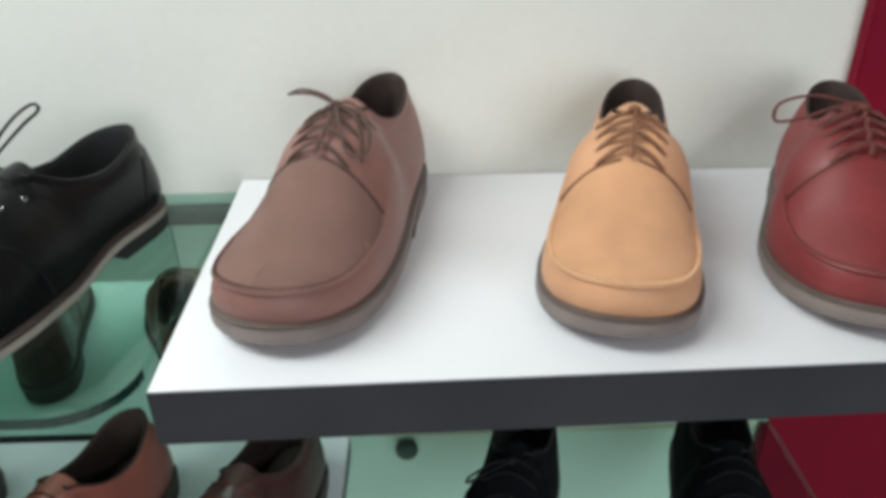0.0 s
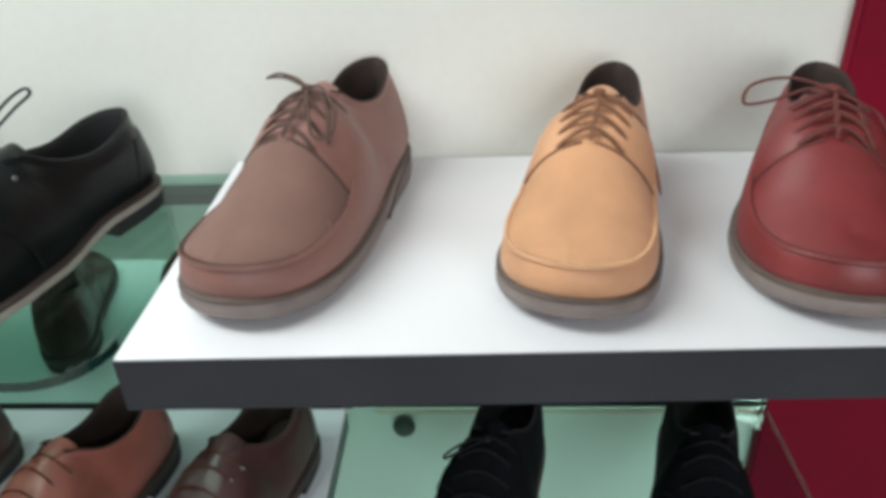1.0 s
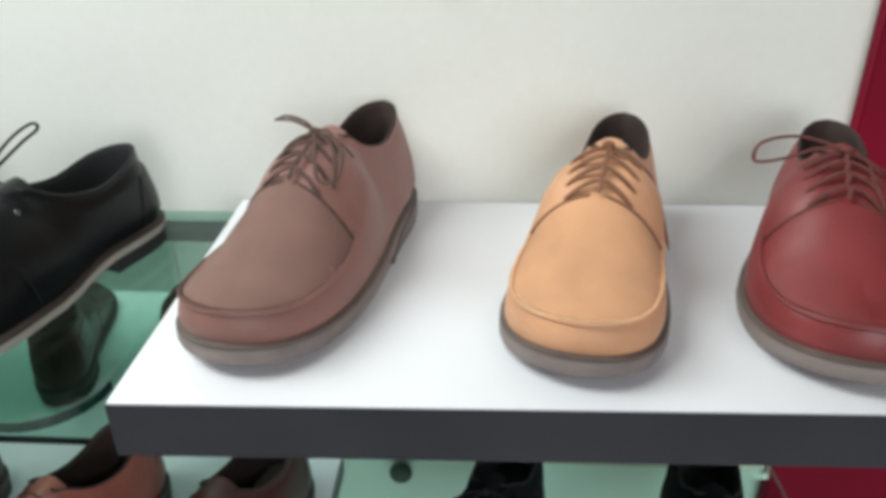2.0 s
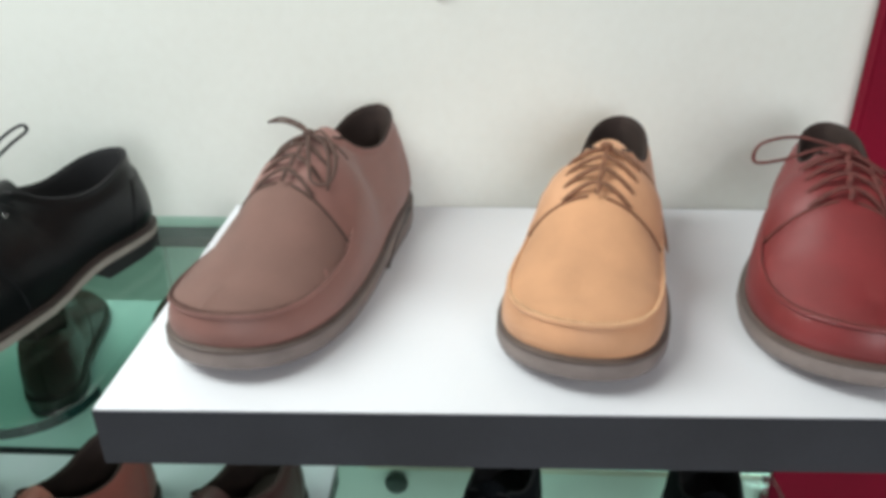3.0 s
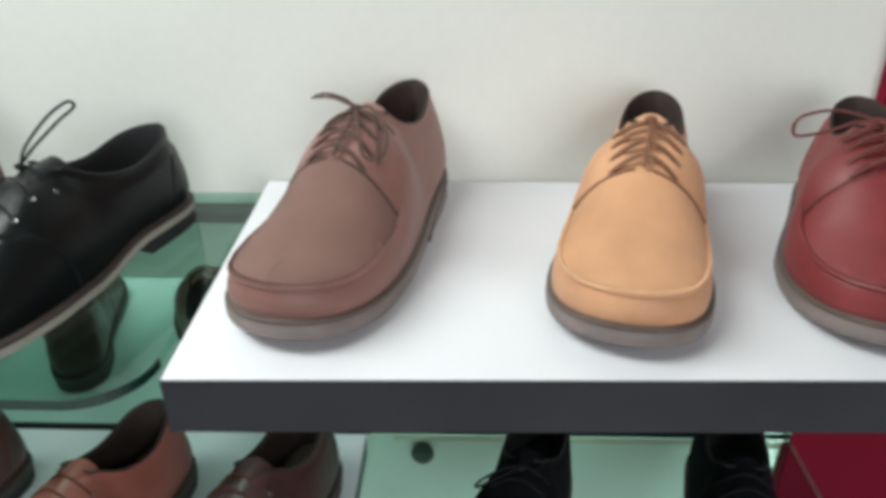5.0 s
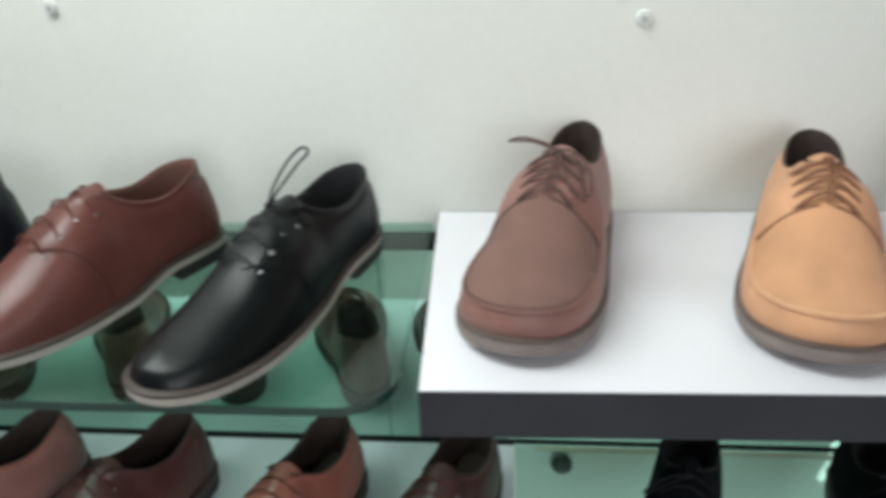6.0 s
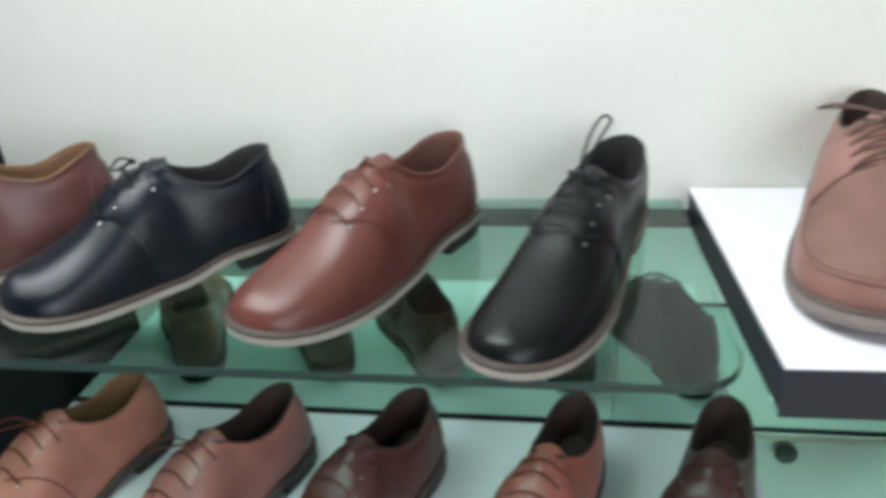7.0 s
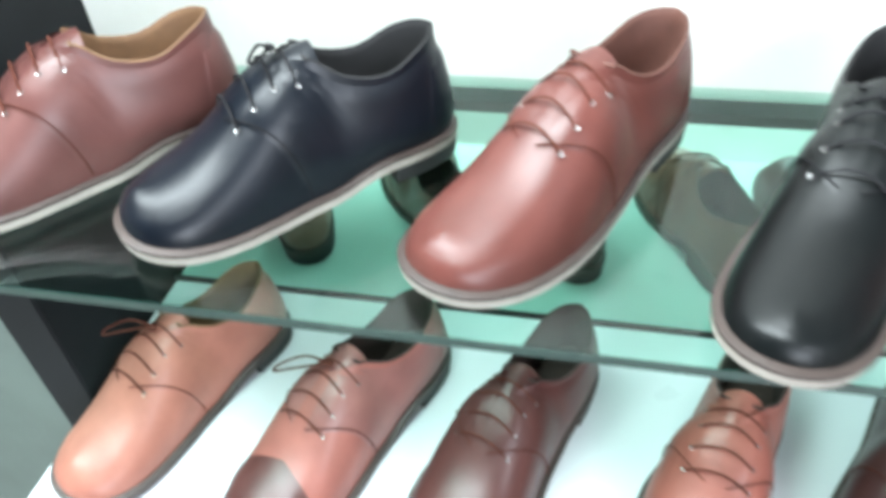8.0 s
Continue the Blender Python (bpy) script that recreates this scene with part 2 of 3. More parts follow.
    def boxed(self, p, p0, p3, out, s, v):
        """The moccasin front: a near upright wall up to a corner, then a flat apron over the toes."""
        corner = p3 + out * (0.88 + 0.05 * ease((s - 0.55) / 0.3))
        corner.z = p0.z + 0.0225 + 0.013 * (1 - ease((s - 0.50) / 0.45))
        if v < self.EDGE:
            u = v / self.EDGE
            q = p0.lerp(corner, u) + out.normalized() * 0.0032 * math.sin(math.pi * u) * (1 - 0.4 * u)
        else:
            u = (v - self.EDGE) / (1 - self.EDGE)
            q = corner.lerp(p3, u)
            q.z = corner.z + (p3.z - corner.z) * (1 - (1 - u) ** (2.6 - 0.9 * ease((s - 0.6) / 0.25)))
        return p.lerp(q, ease((s - 0.50) / 0.16))

    def on(self, side, s, v, off=0.0):
        """A point of the upper, lifted off it by off."""
        p = self.at(side, s, v)
        if not off:
            return p
        e = 0.012
        ds = self.at(side, min(0.999, s + e), v) - self.at(side, max(0.001, s - e), v)
        dv = self.at(side, s, min(1, v + e)) - self.at(side, s, max(0, v - e))
        n = (ds.cross(dv) * side)
        if n.length < 1e-12:
            return p + Vector((0, 0, off))
        n.normalize()
        if n.dot(Vector((p.x, p.y - self.L * 0.5, 0.06))) < 0 and n.z < 0:
            n = -n
        return p + n * off

    def round_trip(self, n=34):
        """(side, s) once round the outline, from the heel's back."""
        a = [(1 - math.cos(math.pi * i / n)) / 2 for i in range(n + 1)]
        return [(1, s) for s in a] + [(-1, s) for s in a[-2:0:-1]]


def calm(bm, last):
    """Evens out the leather over the toe, where the rows run together."""
    rim = 0.050 if last.moc else 0.034
    vs = [v for v in bm.verts if v.co.y > 0.72 * last.L and v.co.z > rim and not v.is_boundary]
    for _ in range(7):
        bmesh.ops.smooth_vert(bm, verts=vs, factor=0.5, use_axis_x=True, use_axis_y=True, use_axis_z=True)


def skin(last, rows=12):
    bm = bmesh.new()
    trip = last.round_trip()
    grid = [[bm.verts.new(last.at(sd, s, k / rows)) for k in range(rows + 1)] for sd, s in trip]
    for i in range(len(grid)):
        a, b = grid[i], grid[(i + 1) % len(grid)]
        for k in range(rows):
            try:
                bm.faces.new((a[k], b[k], b[k + 1], a[k + 1]))
            except ValueError:
                pass
    bmesh.ops.remove_doubles(bm, verts=bm.verts, dist=0.00015)
    calm(bm, last)
    return bm


def overlay(last, spans, off=0.0013, nu=18, nv=9):
    """A leather piece laid on the upper: spans is a list of functions (a, b) -> (side, s, v), each for one patch, edges turned down."""
    bm = bmesh.new()
    for f in spans:
        grid = []
        for i in range(nu + 1):
            row = []
            for j in range(nv + 1):
                sd, s, v = f(i / nu, j / nv)
                edge = (i in (0, nu) and 0.001 < s < 0.999) or (j in (0, nv) and v < 0.999)
                low = ease((v - 0.28) / 0.14) if last.moc and s > 0.3 else 1.0
                row.append(bm.verts.new(last.on(sd, s, v, off * low * (0.0 if edge else 1.0) + 0.0001)))
            grid.append(row)
        for i in range(nu):
            for j in range(nv):
                bm.faces.new((grid[i][j], grid[i + 1][j], grid[i + 1][j + 1], grid[i][j + 1]))
    bmesh.ops.remove_doubles(bm, verts=bm.verts, dist=0.0002)
    calm(bm, last)
    return bm


def band(last, rings, close=True):
    """A sole layer: rings of (grow, z function) from below upwards."""
    bm = bmesh.new()
    trip = last.round_trip(30)
    loops = [[bm.verts.new((*last.base(sd, s, g), z(s))) for sd, s in trip] for g, z in rings]
    for a, b in zip(loops, loops[1:]):
        for i in range(len(a)):
            j = (i + 1) % len(a)
            bm.faces.new((a[i], a[j], b[j], b[i]))
    n = len(trip) // 2
    if close:
        for lo in (loops[0], loops[-1]):
            for i in range(n):
                q = [lo[i], lo[i + 1], lo[-(i + 1)], lo[-i] if i else lo[0]]
                q = list(dict.fromkeys(q))
                if len(q) > 2:
                    bm.faces.new(q)
    return bm


def heel_block(last, end=0.245, top=None):
    """The heel under the shoe's back, up to the given height of the sole."""
    bm = bmesh.new()
    ss = [end * f for f in (0, .016, .06, .14, .28, .48, .73, 1)]
    pts = [(1, s) for s in ss] + [(-1, s) for s in ss[:0:-1]]
    rise = (lambda s: top(s) - 0.004 - 0.014 * ease((s - 0.6 * end) / (0.4 * end))) if top else (lambda s: 0.0135)
    wide = 0.0052 if top else 0.0042
    loops = [[bm.verts.new((*last.base(sd, s, g), z(s))) for sd, s in pts]
             for g, z in ((0.001, lambda s: 0.0), (0.003, lambda s: 0.001), (wide, rise))]
    for a, b in zip(loops, loops[1:]):
        for i in range(len(a)):
            j = (i + 1) % len(a)
            bm.faces.new((a[i], a[j], b[j], b[i]))
    bm.faces.new(loops[0][::-1])
    bm.faces.new(loops[-1])
    return bm


def lining(last):
    bm = bmesh.new()
    n = 16
    ss = [last.COLLAR * (1 - math.cos(math.pi * i / n)) / 2 for i in range(n + 1)]
    trip = [(1, s) for s in ss] + [(-1, s) for s in ss[:0:-1]]
    rim = [last.top(sd, s) for sd, s in trip]
    c = sum(rim, Vector()) / len(rim)
    loops = []
    for inset, drop in ((0.0, 0.0), (0.0016, -0.0012), (0.0034, 0.0004), (0.0042, 0.006), (0.004, 0.028), (0.006, 0.056)):
        ring = []
        for p in rim:
            d = Vector((c.x - p.x, c.y - p.y, 0))
            d = d.normalized() if d.length > 1e-6 else d
            q = p + d * inset
            q.z = max(0.030, p.z - drop)
            ring.append(bm.verts.new(q))
        loops.append(ring)
    for a, b in zip(loops, loops[1:]):
        for i in range(len(a)):
            j = (i + 1) % len(a)
            bm.faces.new((a[i], a[j], b[j], b[i]))
    bm.faces.new(loops[-1])
    return bm


def tongue(last, up=0.006):
    bm = bmesh.new()
    rows = []
    for i in range(9):
        s = last.COLLAR - 0.025 + 0.16 * i / 8
        z = last.top(1, max(s, last.COLLAR + 0.01)).z - 0.002 + up * (1 - i / 8) ** 1.4
        w = (0.019 - 0.004 * i / 8) * (0.8 if i == 0 else 1)
        bend = (last.top(1, s).x + last.top(-1, s).x) / 2
        ring = []
        for dz in (0.0, -0.0035):
            order = range(7) if dz == 0 else range(6, -1, -1)
            for j in order:
                t = j / 3 - 1
                ring.append(bm.verts.new((bend + w * t, last.L * s - 0.004 * (1 - i / 8), z - 0.009 * t * t + dz)))
        rows.append(ring)
    for a, b in zip(rows, rows[1:]):
        for j in range(len(a)):
            k = (j + 1) % len(a)
            bm.faces.new((a[j], a[k], b[k], b[j]))
    bm.faces.new(rows[0][::-1])
    bm.faces.new(rows[-1])
    return bm


def make_shoe(heel, toe, z, style, colour, label, foot=1, lace_mat=None, tails=(), loops=(), eyelet=None,
              lining_mat=None, accent=None, sole_mat=None, welt_mat=None, height=0.102, width=1.0, cap=None, eyelets=4, stitch=None, apron_mat=None):
    """One shoe from its heel's back to its toe's tip, standing at height z."""
    hv, tv = Vector(heel), Vector(toe)
    d = tv - hv
    last = Last(d.length, style == "moc", foot, height, width)
    thing = tagged(new("shoe"), label, "shoe", "shoes on display")
    thing.matrix_world = Matrix.Translation((heel[0], heel[1], z)) @ Matrix.Rotation(math.atan2(-d.x, d.y), 4, "Z")
    moc = style == "moc"
    low, top = last.sole_low, last.sole_top
    part("upper", skin(last), colour, thing)
    if moc:
        base = part("sole", band(last, [(-0.002, lambda s: low(s)), (0.0030, lambda s: low(s) + 0.003), (0.0044, lambda s: low(s) + 0.007),
             (0.0044, lambda s: top(s) - 0.006), (0.0034, lambda s: top(s) - 0.003)]), sole_mat or RUBBER_BROWN, thing, "thick rubber sole")
        wedge = heel_block(last, 0.40, top)
        part("heel", wedge, RUBBER_HEEL, base, "dark rubber heel")
        part("welt", band(last, [(0.0025, lambda s: top(s) - 0.0035), (0.0042, lambda s: top(s) - 0.003), (0.0042, lambda s: top(s) - 0.0008),
             (0.001, lambda s: top(s) + 0.0004)]), welt_mat or RUBBER_WELT, thing)
    else:
        sole = part("outsole", band(last, [(-0.001, lambda s: low(s)), (0.0042, lambda s: low(s) + 0.0012), (0.0050, lambda s: low(s) + 0.005),
             (0.0046, lambda s: top(s) - 0.0042)]), sole_mat or SOLE_CREAM, thing, "pale sole edge")
        part("welt", band(last, [(0.0036, lambda s: top(s) - 0.0042), (0.0052, lambda s: top(s) - 0.0036), (0.0050, lambda s: top(s) - 0.0012),
             (0.0006, lambda s: top(s) + 0.0002)]), welt_mat or WELT_DARK, thing)
        part("heel", heel_block(last), RUBBER_BLACK, sole, "stacked dark heel")
    part("lining", lining(last), lining_mat or LINING_DARK, thing)
    part("tongue", tongue(last), accent or colour, thing)
    front = (lambda b: 0.52 + 0.16 * b ** 1.4) if not moc else (lambda b: 0.50 + 0.14 * math.sin(math.pi * (0.12 + 0.5 * b)))
    for sd in (1, -1):
        def piece(a, b, sd=sd):
            v = 0.03 + 0.90 * b
            return sd, 0.02 + (front(b) - 0.02) * a, v
        flap = part("quarter", overlay(last, [piece], 0.0021), accent or colour, thing)
        line = bmesh.new()
        edge = [last.on(sd, front(b / 14) - (0.002 if moc else 0.012), 0.03 + 0.90 * b / 14, 0.0010 if moc else 0.0021) for b in range(6 if moc else 0, 15)]
        tube(line, smooth_path(edge, 3), 0.0013 if moc else 0.0006, 5)
        part("seam", line, lace_mat or colour, flap)
    if moc:
        def apron(sd):
            return lambda a, b: (sd, 0.62 + 0.38 * math.sin(a * math.pi / 2), last.EDGE + (1 - last.EDGE) * b)
        vamp = part("apron", overlay(last, [apron(1), apron(-1)], 0.0012, 26, 8), apron_mat or colour, thing, "stitched apron over the toe")
        seam = bmesh.new()
        ring = [last.on(1, 0.56 + 0.44 * math.sin(k * math.pi / 48), last.EDGE, 0.0007) for k in range(25)] + \
               [last.on(-1, 0.56 + 0.44 * math.sin(k * math.pi / 48), last.EDGE, 0.0007) for k in range(23, -1, -1)]
        tube(seam, ring, 0.0019)
        part("seam", seam, colour, vamp, "raised apron seam")
        st = bmesh.new()
        for k in range(2, len(ring) * 2 - 4):
            p, q = ring[k // 2].lerp(ring[k // 2 + 1], 0.5 * (k % 2)), ring[k // 2].lerp(ring[k // 2 + 1], 0.5 * (k % 2) + 0.3)
            o = Vector((0, 0, 0.0016))
            c = Vector((p.x, last.L * 0.7, p.z))
            inward = (c - p).normalized() * 0.0026
            tube(st, [p + o - inward * 0.6, p + o + inward], 0.0009, 5)
        part("stitching", st, stitch or lace_mat or colour, vamp)
    else:
        if cap:
            def toecap(sd):
                return lambda a, b: (sd, 0.80 + 0.20 * math.sin(a * math.pi / 2), 0.03 + 0.97 * b)
            part("toe_cap", overlay(last, [toecap(1), toecap(-1)], 0.0013, 20, 10), cap, thing, "darker toe cap")
    counter = lambda sd: (lambda a, b: (sd, 0.15 * (1 - 0.45 * b) * a, 0.03 + 0.80 * b))
    part("heel_counter", overlay(last, [counter(1), counter(-1)], 0.0026, 10, 8), accent or colour, thing)
    # eyelets and laces
    cord = lace_mat or colour
    holes = [(0.465 + (0.165 if moc else 0.180) * k / (eyelets - 1), 0.72 + 0.02 * k / eyelets) for k in range(eyelets)]
    for s, v in holes:
        for sd in (1, -1):
            e = bmesh.new()
            p = last.on(sd, s, v, 0.0020)
            nrm = last.on(sd, s, v, 0.004) - last.on(sd, s, v, 0.002)
            torus(e, p, nrm, 0.0016, 0.00042, 12, 5)
            part("eyelet", e, eyelet or cord, thing)
    for k, (s, v) in enumerate(holes):
        e = bmesh.new()
        r = 0.0019 if moc else 0.0011
        a, b = last.on(1, s, v, 0.0022), last.on(-1, s, v, 0.0022)
        mid = last.on(1, max(last.COLLAR + 0.015, s - (0.030 if moc else 0.012)), 0.995, 0.006)
        mid.x = (a.x + b.x) / 2
        lift = Vector((0, 0, 0.0030))
        tube(e, smooth_path([a, a.lerp(mid, 0.5) + lift, mid, b.lerp(mid, 0.5) + lift, b], 4), r, 6, 0.8)
        if moc and k:
            low_end = last.on(1, s, 0.995, 0.004)
            low_end.x = mid.x
            tube(e, smooth_path([mid + Vector((0.001, 0, 0.001)), mid.lerp(low_end, 0.5) + Vector((-0.001, 0, 0.002)), low_end], 4), r, 6, 0.8)
        part("lace", e, cord, thing)
    knot = last.on(1, last.COLLAR + 0.035, 1.0, 0.011)
    knot.x = (last.top(1, 0.48).x + last.top(-1, 0.48).x) / 2
    if tails or loops:
        e = bmesh.new()
        bmesh.ops.create_uvsphere(e, u_segments=12, v_segments=8, radius=0.0036)
        bmesh.ops.scale(e, vec=(1.3, 1.0, 0.75), verts=e.verts)
        bmesh.ops.translate(e, vec=knot, verts=e.verts)
        part("knot", e, cord, thing)
    for t in tails:
        e = bmesh.new()
        tube(e, smooth_path([knot] + [last.on(sd, s, v, o) for sd, s, v, o in t], 7), 0.0015, 6, 0.8)
        part("lace_end", e, cord, thing)
    for t in loops:
        e = bmesh.new()
        tube(e, smooth_path([knot] + [knot + Vector(o) for o in t] + [knot], 7), 0.0014, 6, 0.8)
        part("lace_loop", e, cord, thing)
    return thing


# ---- setting ----
x0, x1, y0, top_z = ROOM
structure("floor", box(x0, x1, y0, WALL_Y + 0.15, -0.1, 0), FLOOR_TILE, "pale tiled shop floor", "floor")
structure("ceiling", box(x0, x1, y0, WALL_Y + 0.15, top_z, top_z + 0.1), ROOM_PAINT, "dull grey painted ceiling", "ceiling")
structure("wall_north", box(x0, x1, WALL_Y, WALL_Y + 0.12, 0.878, top_z), WALL_PAINT, "cream painted wall behind the shelves", "wall")
structure("wall_north_base", box(x0, x1, WALL_Y + 0.002, WALL_Y + 0.12, 0, 0.878), MINT_PAINT, "pale green wall below the shelves", "wall")
structure("wall_west", box(x0 - 0.12, x0, y0, WALL_Y, 0, top_z), ROOM_PAINT, "dull grey shop wall", "wall")
structure("wall_east", box(x1, x1 + 0.12, y0, WALL_Y, 0, top_z), ROOM_PAINT, "dull grey shop wall", "wall")
# opening made up to hold the unseen front lamp
for nm, b in (("wall_south_sill", (-0.35, 1.75, y0 - 0.12, y0, 0, 0.95)), ("wall_south_head", (-0.35, 1.75, y0 - 0.12, y0, 2.55, top_z)),
              ("wall_south_side", (1.75, x1, y0 - 0.12, y0, 0, top_z)), ("wall_south_end", (x0, -0.35, y0 - 0.12, y0, 0, top_z))):
    structure(nm, box(*b), ROOM_PAINT, "dull grey wall round the opening for an added lamp", "wall")
structure("trim", box(0.10, 0.556, WALL_Y - 0.012, WALL_Y, 0.868, 0.886, 0.002), CREAM_TRIM, "cream trim strip on the wall", "trim")
structure("wall_panel_red", box(0.563, 1.6, WALL_Y - 0.018, WALL_Y - 0.0005, 0.0, 2.3, 0.002), RED_PANEL, "deep crimson upright wall panel", "panel")

structure("wall_bay_back", box(x0, -0.862, WALL_Y - 0.006, WALL_Y + 0.001, 0, 1.17), surface("grey green panel", (0.13, 0.17, 0.15), 0.5, 0.15, 5, 0.1, 200), "grey green back panel of the next bay", "panel")

# upright between two bays
structure("divider_panel", box(-0.86, -0.805, 0.10, WALL_Y - 0.0005, 0.0, 2.0, 0.002), BLACK_PANEL, "black upright panel between shelf bays", "panel")

# mirror strip behind the lower row
mirror = tagged(new("mirror"), "greenish mirror strip on the wall behind the lower shoes", "mirror")
part("backing", box(-0.803, 0.555, MIRROR_Y + 0.005, WALL_Y - 0.001, LOW_Z - 0.006, GLASS_Z - 0.012), BLACK_PANEL, mirror)
for a, b in ((-0.803, -0.0805), (-0.0795, 0.555)):
    part("mirror_pane", box(a, b, MIRROR_Y, MIRROR_Y + 0.0045, LOW_Z - 0.004, GLASS_Z - 0.020), MIRROR, mirror)

part("bottom_channel", box(-0.803, 0.555, MIRROR_Y - 0.0022, MIRROR_Y - 0.0003, LOW_Z + 0.0006, LOW_Z + 0.0050), BLACK_PANEL, mirror, "dark channel under the mirror")

# white display board
board = tagged(new("display_board"), "thick white laminate display board with dark front edge", "shelf board")
SKEW = 0.0115          # the board's front recedes a little towards its right end
back = WALL_Y - 0.002
part("board_top", slab([(0.0, 0.0012), (0.557, SKEW + 0.0012), (0.557, back), (-0.012, back)], BOARD_Z - 0.004, BOARD_Z), BOARD_WHITE, board, "white top sheet", False)
part("board_body", slab([(0.001, 0.0022), (0.557, SKEW + 0.0022), (0.557, back), (-0.011, back)], BOARD_Z - 0.040, BOARD_Z - 0.0042), EDGE_DARK, board, smooth=False)
part("underside", slab([(0.003, 0.004), (0.555, SKEW + 0.004), (0.555, back - 0.001), (-0.009, back - 0.001)], BOARD_Z - 0.0405, BOARD_Z - 0.0401), BOARD_WHITE, board, "white underside", False)
part("edge_band", slab([(-0.0005, 0.0), (0.557, SKEW), (0.557, SKEW + 0.0021), (-0.0005, 0.0021)], BOARD_Z - 0.041, BOARD_Z - 0.0012), EDGE_DARK, board, "dark grey front edge band", False)


def rounded(xa, xb, ya, r, n=8):
    """The front edge of a plate, from its left end round its right front corner."""
    return [(xa, ya)] + [(xb - r + r * math.sin(a), ya + r - r * math.cos(a)) for a in [math.pi / 2 * i / n for i in range(n + 1)]]


def glass_shelf(front, back, ztop, thick, label):
    thing = tagged(new("glass_shelf"), label, "glass shelf")
    part("plate", slab(front + back, ztop - thick, ztop), GLASS, thing, smooth=False)
    e = bmesh.new()
    for (ax, ay), (bx, by) in zip(front, front[1:]):
        a, b = Vector((ax, ay, ztop - thick / 2)), Vector((bx, by, ztop - thick / 2))
        d = (b - a).normalized()
        n = Vector((d.y, -d.x, 0))
        q = [a + n * 0.0012, b + n * 0.0012, b + n * 0.0003, a + n * 0.0003]
        lo = [e.verts.new(v - Vector((0, 0, thick / 2 - 0.0003))) for v in q]
        hi = [e.verts.new(v + Vector((0, 0, thick / 2 - 0.0003))) for v in q]
        e.faces.new(hi), e.faces.new(lo[::-1])
        for i in range(4):
            e.faces.new((lo[i], lo[(i + 1) % 4], hi[(i + 1) % 4], hi[i]))
    part("polished_edge", e, GLASS_EDGE, thing, "dark green polished glass edge", smooth=False)
    return thing


glass_shelf(rounded(-1.5, -0.020, -0.004, 0.045),
            [(-0.020, WALL_Y - 0.002), (-0.803, WALL_Y - 0.002), (-0.803, 0.0985), (-1.5, 0.0985)],
            GLASS_Z, 0.008, "clear green glass shelf with a rounded front corner")
glass_shelf([(0.074, -0.01), (0.557, -0.01)], [(0.557, MIRROR_Y - 0.001), (0.074, MIRROR_Y - 0.001)],
            LOW_Z - 0.004, 0.008, "clear green lower glass shelf")

# lower white board
low = tagged(new("lower_board"), "white laminate board under the lower row of shoes", "shelf board")
part("board_top", box(-0.800, 0.072, -0.06, MIRROR_Y - 0.003, LOW_Z - 0.004, LOW_Z, 0.001), BOARD_WHITE, low)
part("board_body", box(-0.799, 0.072, -0.058, MIRROR_Y - 0.003, LOW_Z - 0.03, LOW_Z - 0.0042), EDGE_DARK, low)


def shelf_stud(x, z):
    """A dark round shelf stud on the wall."""
    thing = tagged(new("shelf_stud"), "small dark round stud on the wall under the trim", "stud")
    bm = bmesh.new()
    bmesh.ops.create_uvsphere(bm, u_segments=20, v_segments=10, radius=0.014)
    bmesh.ops.scale(bm, vec=(1, 0.7, 1), verts=bm.verts)
    bmesh.ops.translate(bm, vec=(x, WALL_Y - 0.011, z), verts=bm.verts)
    part("cap", bm, surface("grey rubber", (0.06, 0.075, 0.07), 0.6, 0.2, 40, 0.2, 700), thing)
    c = bmesh.new()
    bmesh.ops.create_cone(c, cap_ends=True, segments=20, radius1=0.010, radius2=0.010, depth=0.01,
                          matrix=Matrix.Translation((x, WALL_Y - 0.004, z)) @ Matrix.Rotation(math.pi / 2, 4, "X"))
    part("stem", c, CHROME, thing)
    return thing


shelf_stud(0.135, 0.848)


def wall_plug(x, z, r):
    """A grey plug left in the plaster."""
    thing = tagged(new("wall_plug"), "small grey plug in the cream wall", "wall plug", "wall plugs")
    bm = bmesh.new()
    bmesh.ops.create_cone(bm, cap_ends=True, segments=18, radius1=r, radius2=r * 0.8, depth=0.004,
                          matrix=Matrix.Translation((x, WALL_Y - 0.0015, z)) @ Matrix.Rotation(math.pi / 2, 4, "X"))
    part("plug", bm, surface("grey plug", (0.66, 0.68, 0.66), 0.6, 0.1, 60, 0.2, 500), thing)
    hole = bmesh.new()
    bmesh.ops.create_cone(hole, cap_ends=True, segments=12, radius1=r * 0.35, radius2=r * 0.35, depth=0.002,
                          matrix=Matrix.Translation((x, WALL_Y - 0.0035, z)) @ Matrix.Rotation(math.pi / 2, 4, "X"))
    part("screw", hole, surface("dull screw", (0.40, 0.41, 0.40), 0.6, 0.1, 60, 0.2, 500), thing)


wall_plug(0.193, 1.402, 0.0085)
wall_plug(-0.401, 1.425, 0.008)

# ---- shoes on the white board ----
BROWN_NUBUCK = nubuck("rosy brown nubuck", (0.245, 0.116, 0.098), 0.5)
BROWN_LACE = surface("brown lace", (0.085, 0.045, 0.035), 0.8, 0.2, 200, 0.4, 1500)
TAN_NUBUCK = nubuck("tan nubuck", (0.60, 0.31, 0.17))
TAN_LACE = surface("tan brown lace", (0.20, 0.085, 0.045), 0.8, 0.2, 200, 0.4, 1500)
RED_NUBUCK = leather("oxblood red leather", (0.195, 0.028, 0.030), 0.46, 0.05)
RED_LACE = surface("dark red lace", (0.12, 0.03, 0.025), 0.8, 0.2, 200, 0.4, 1500)

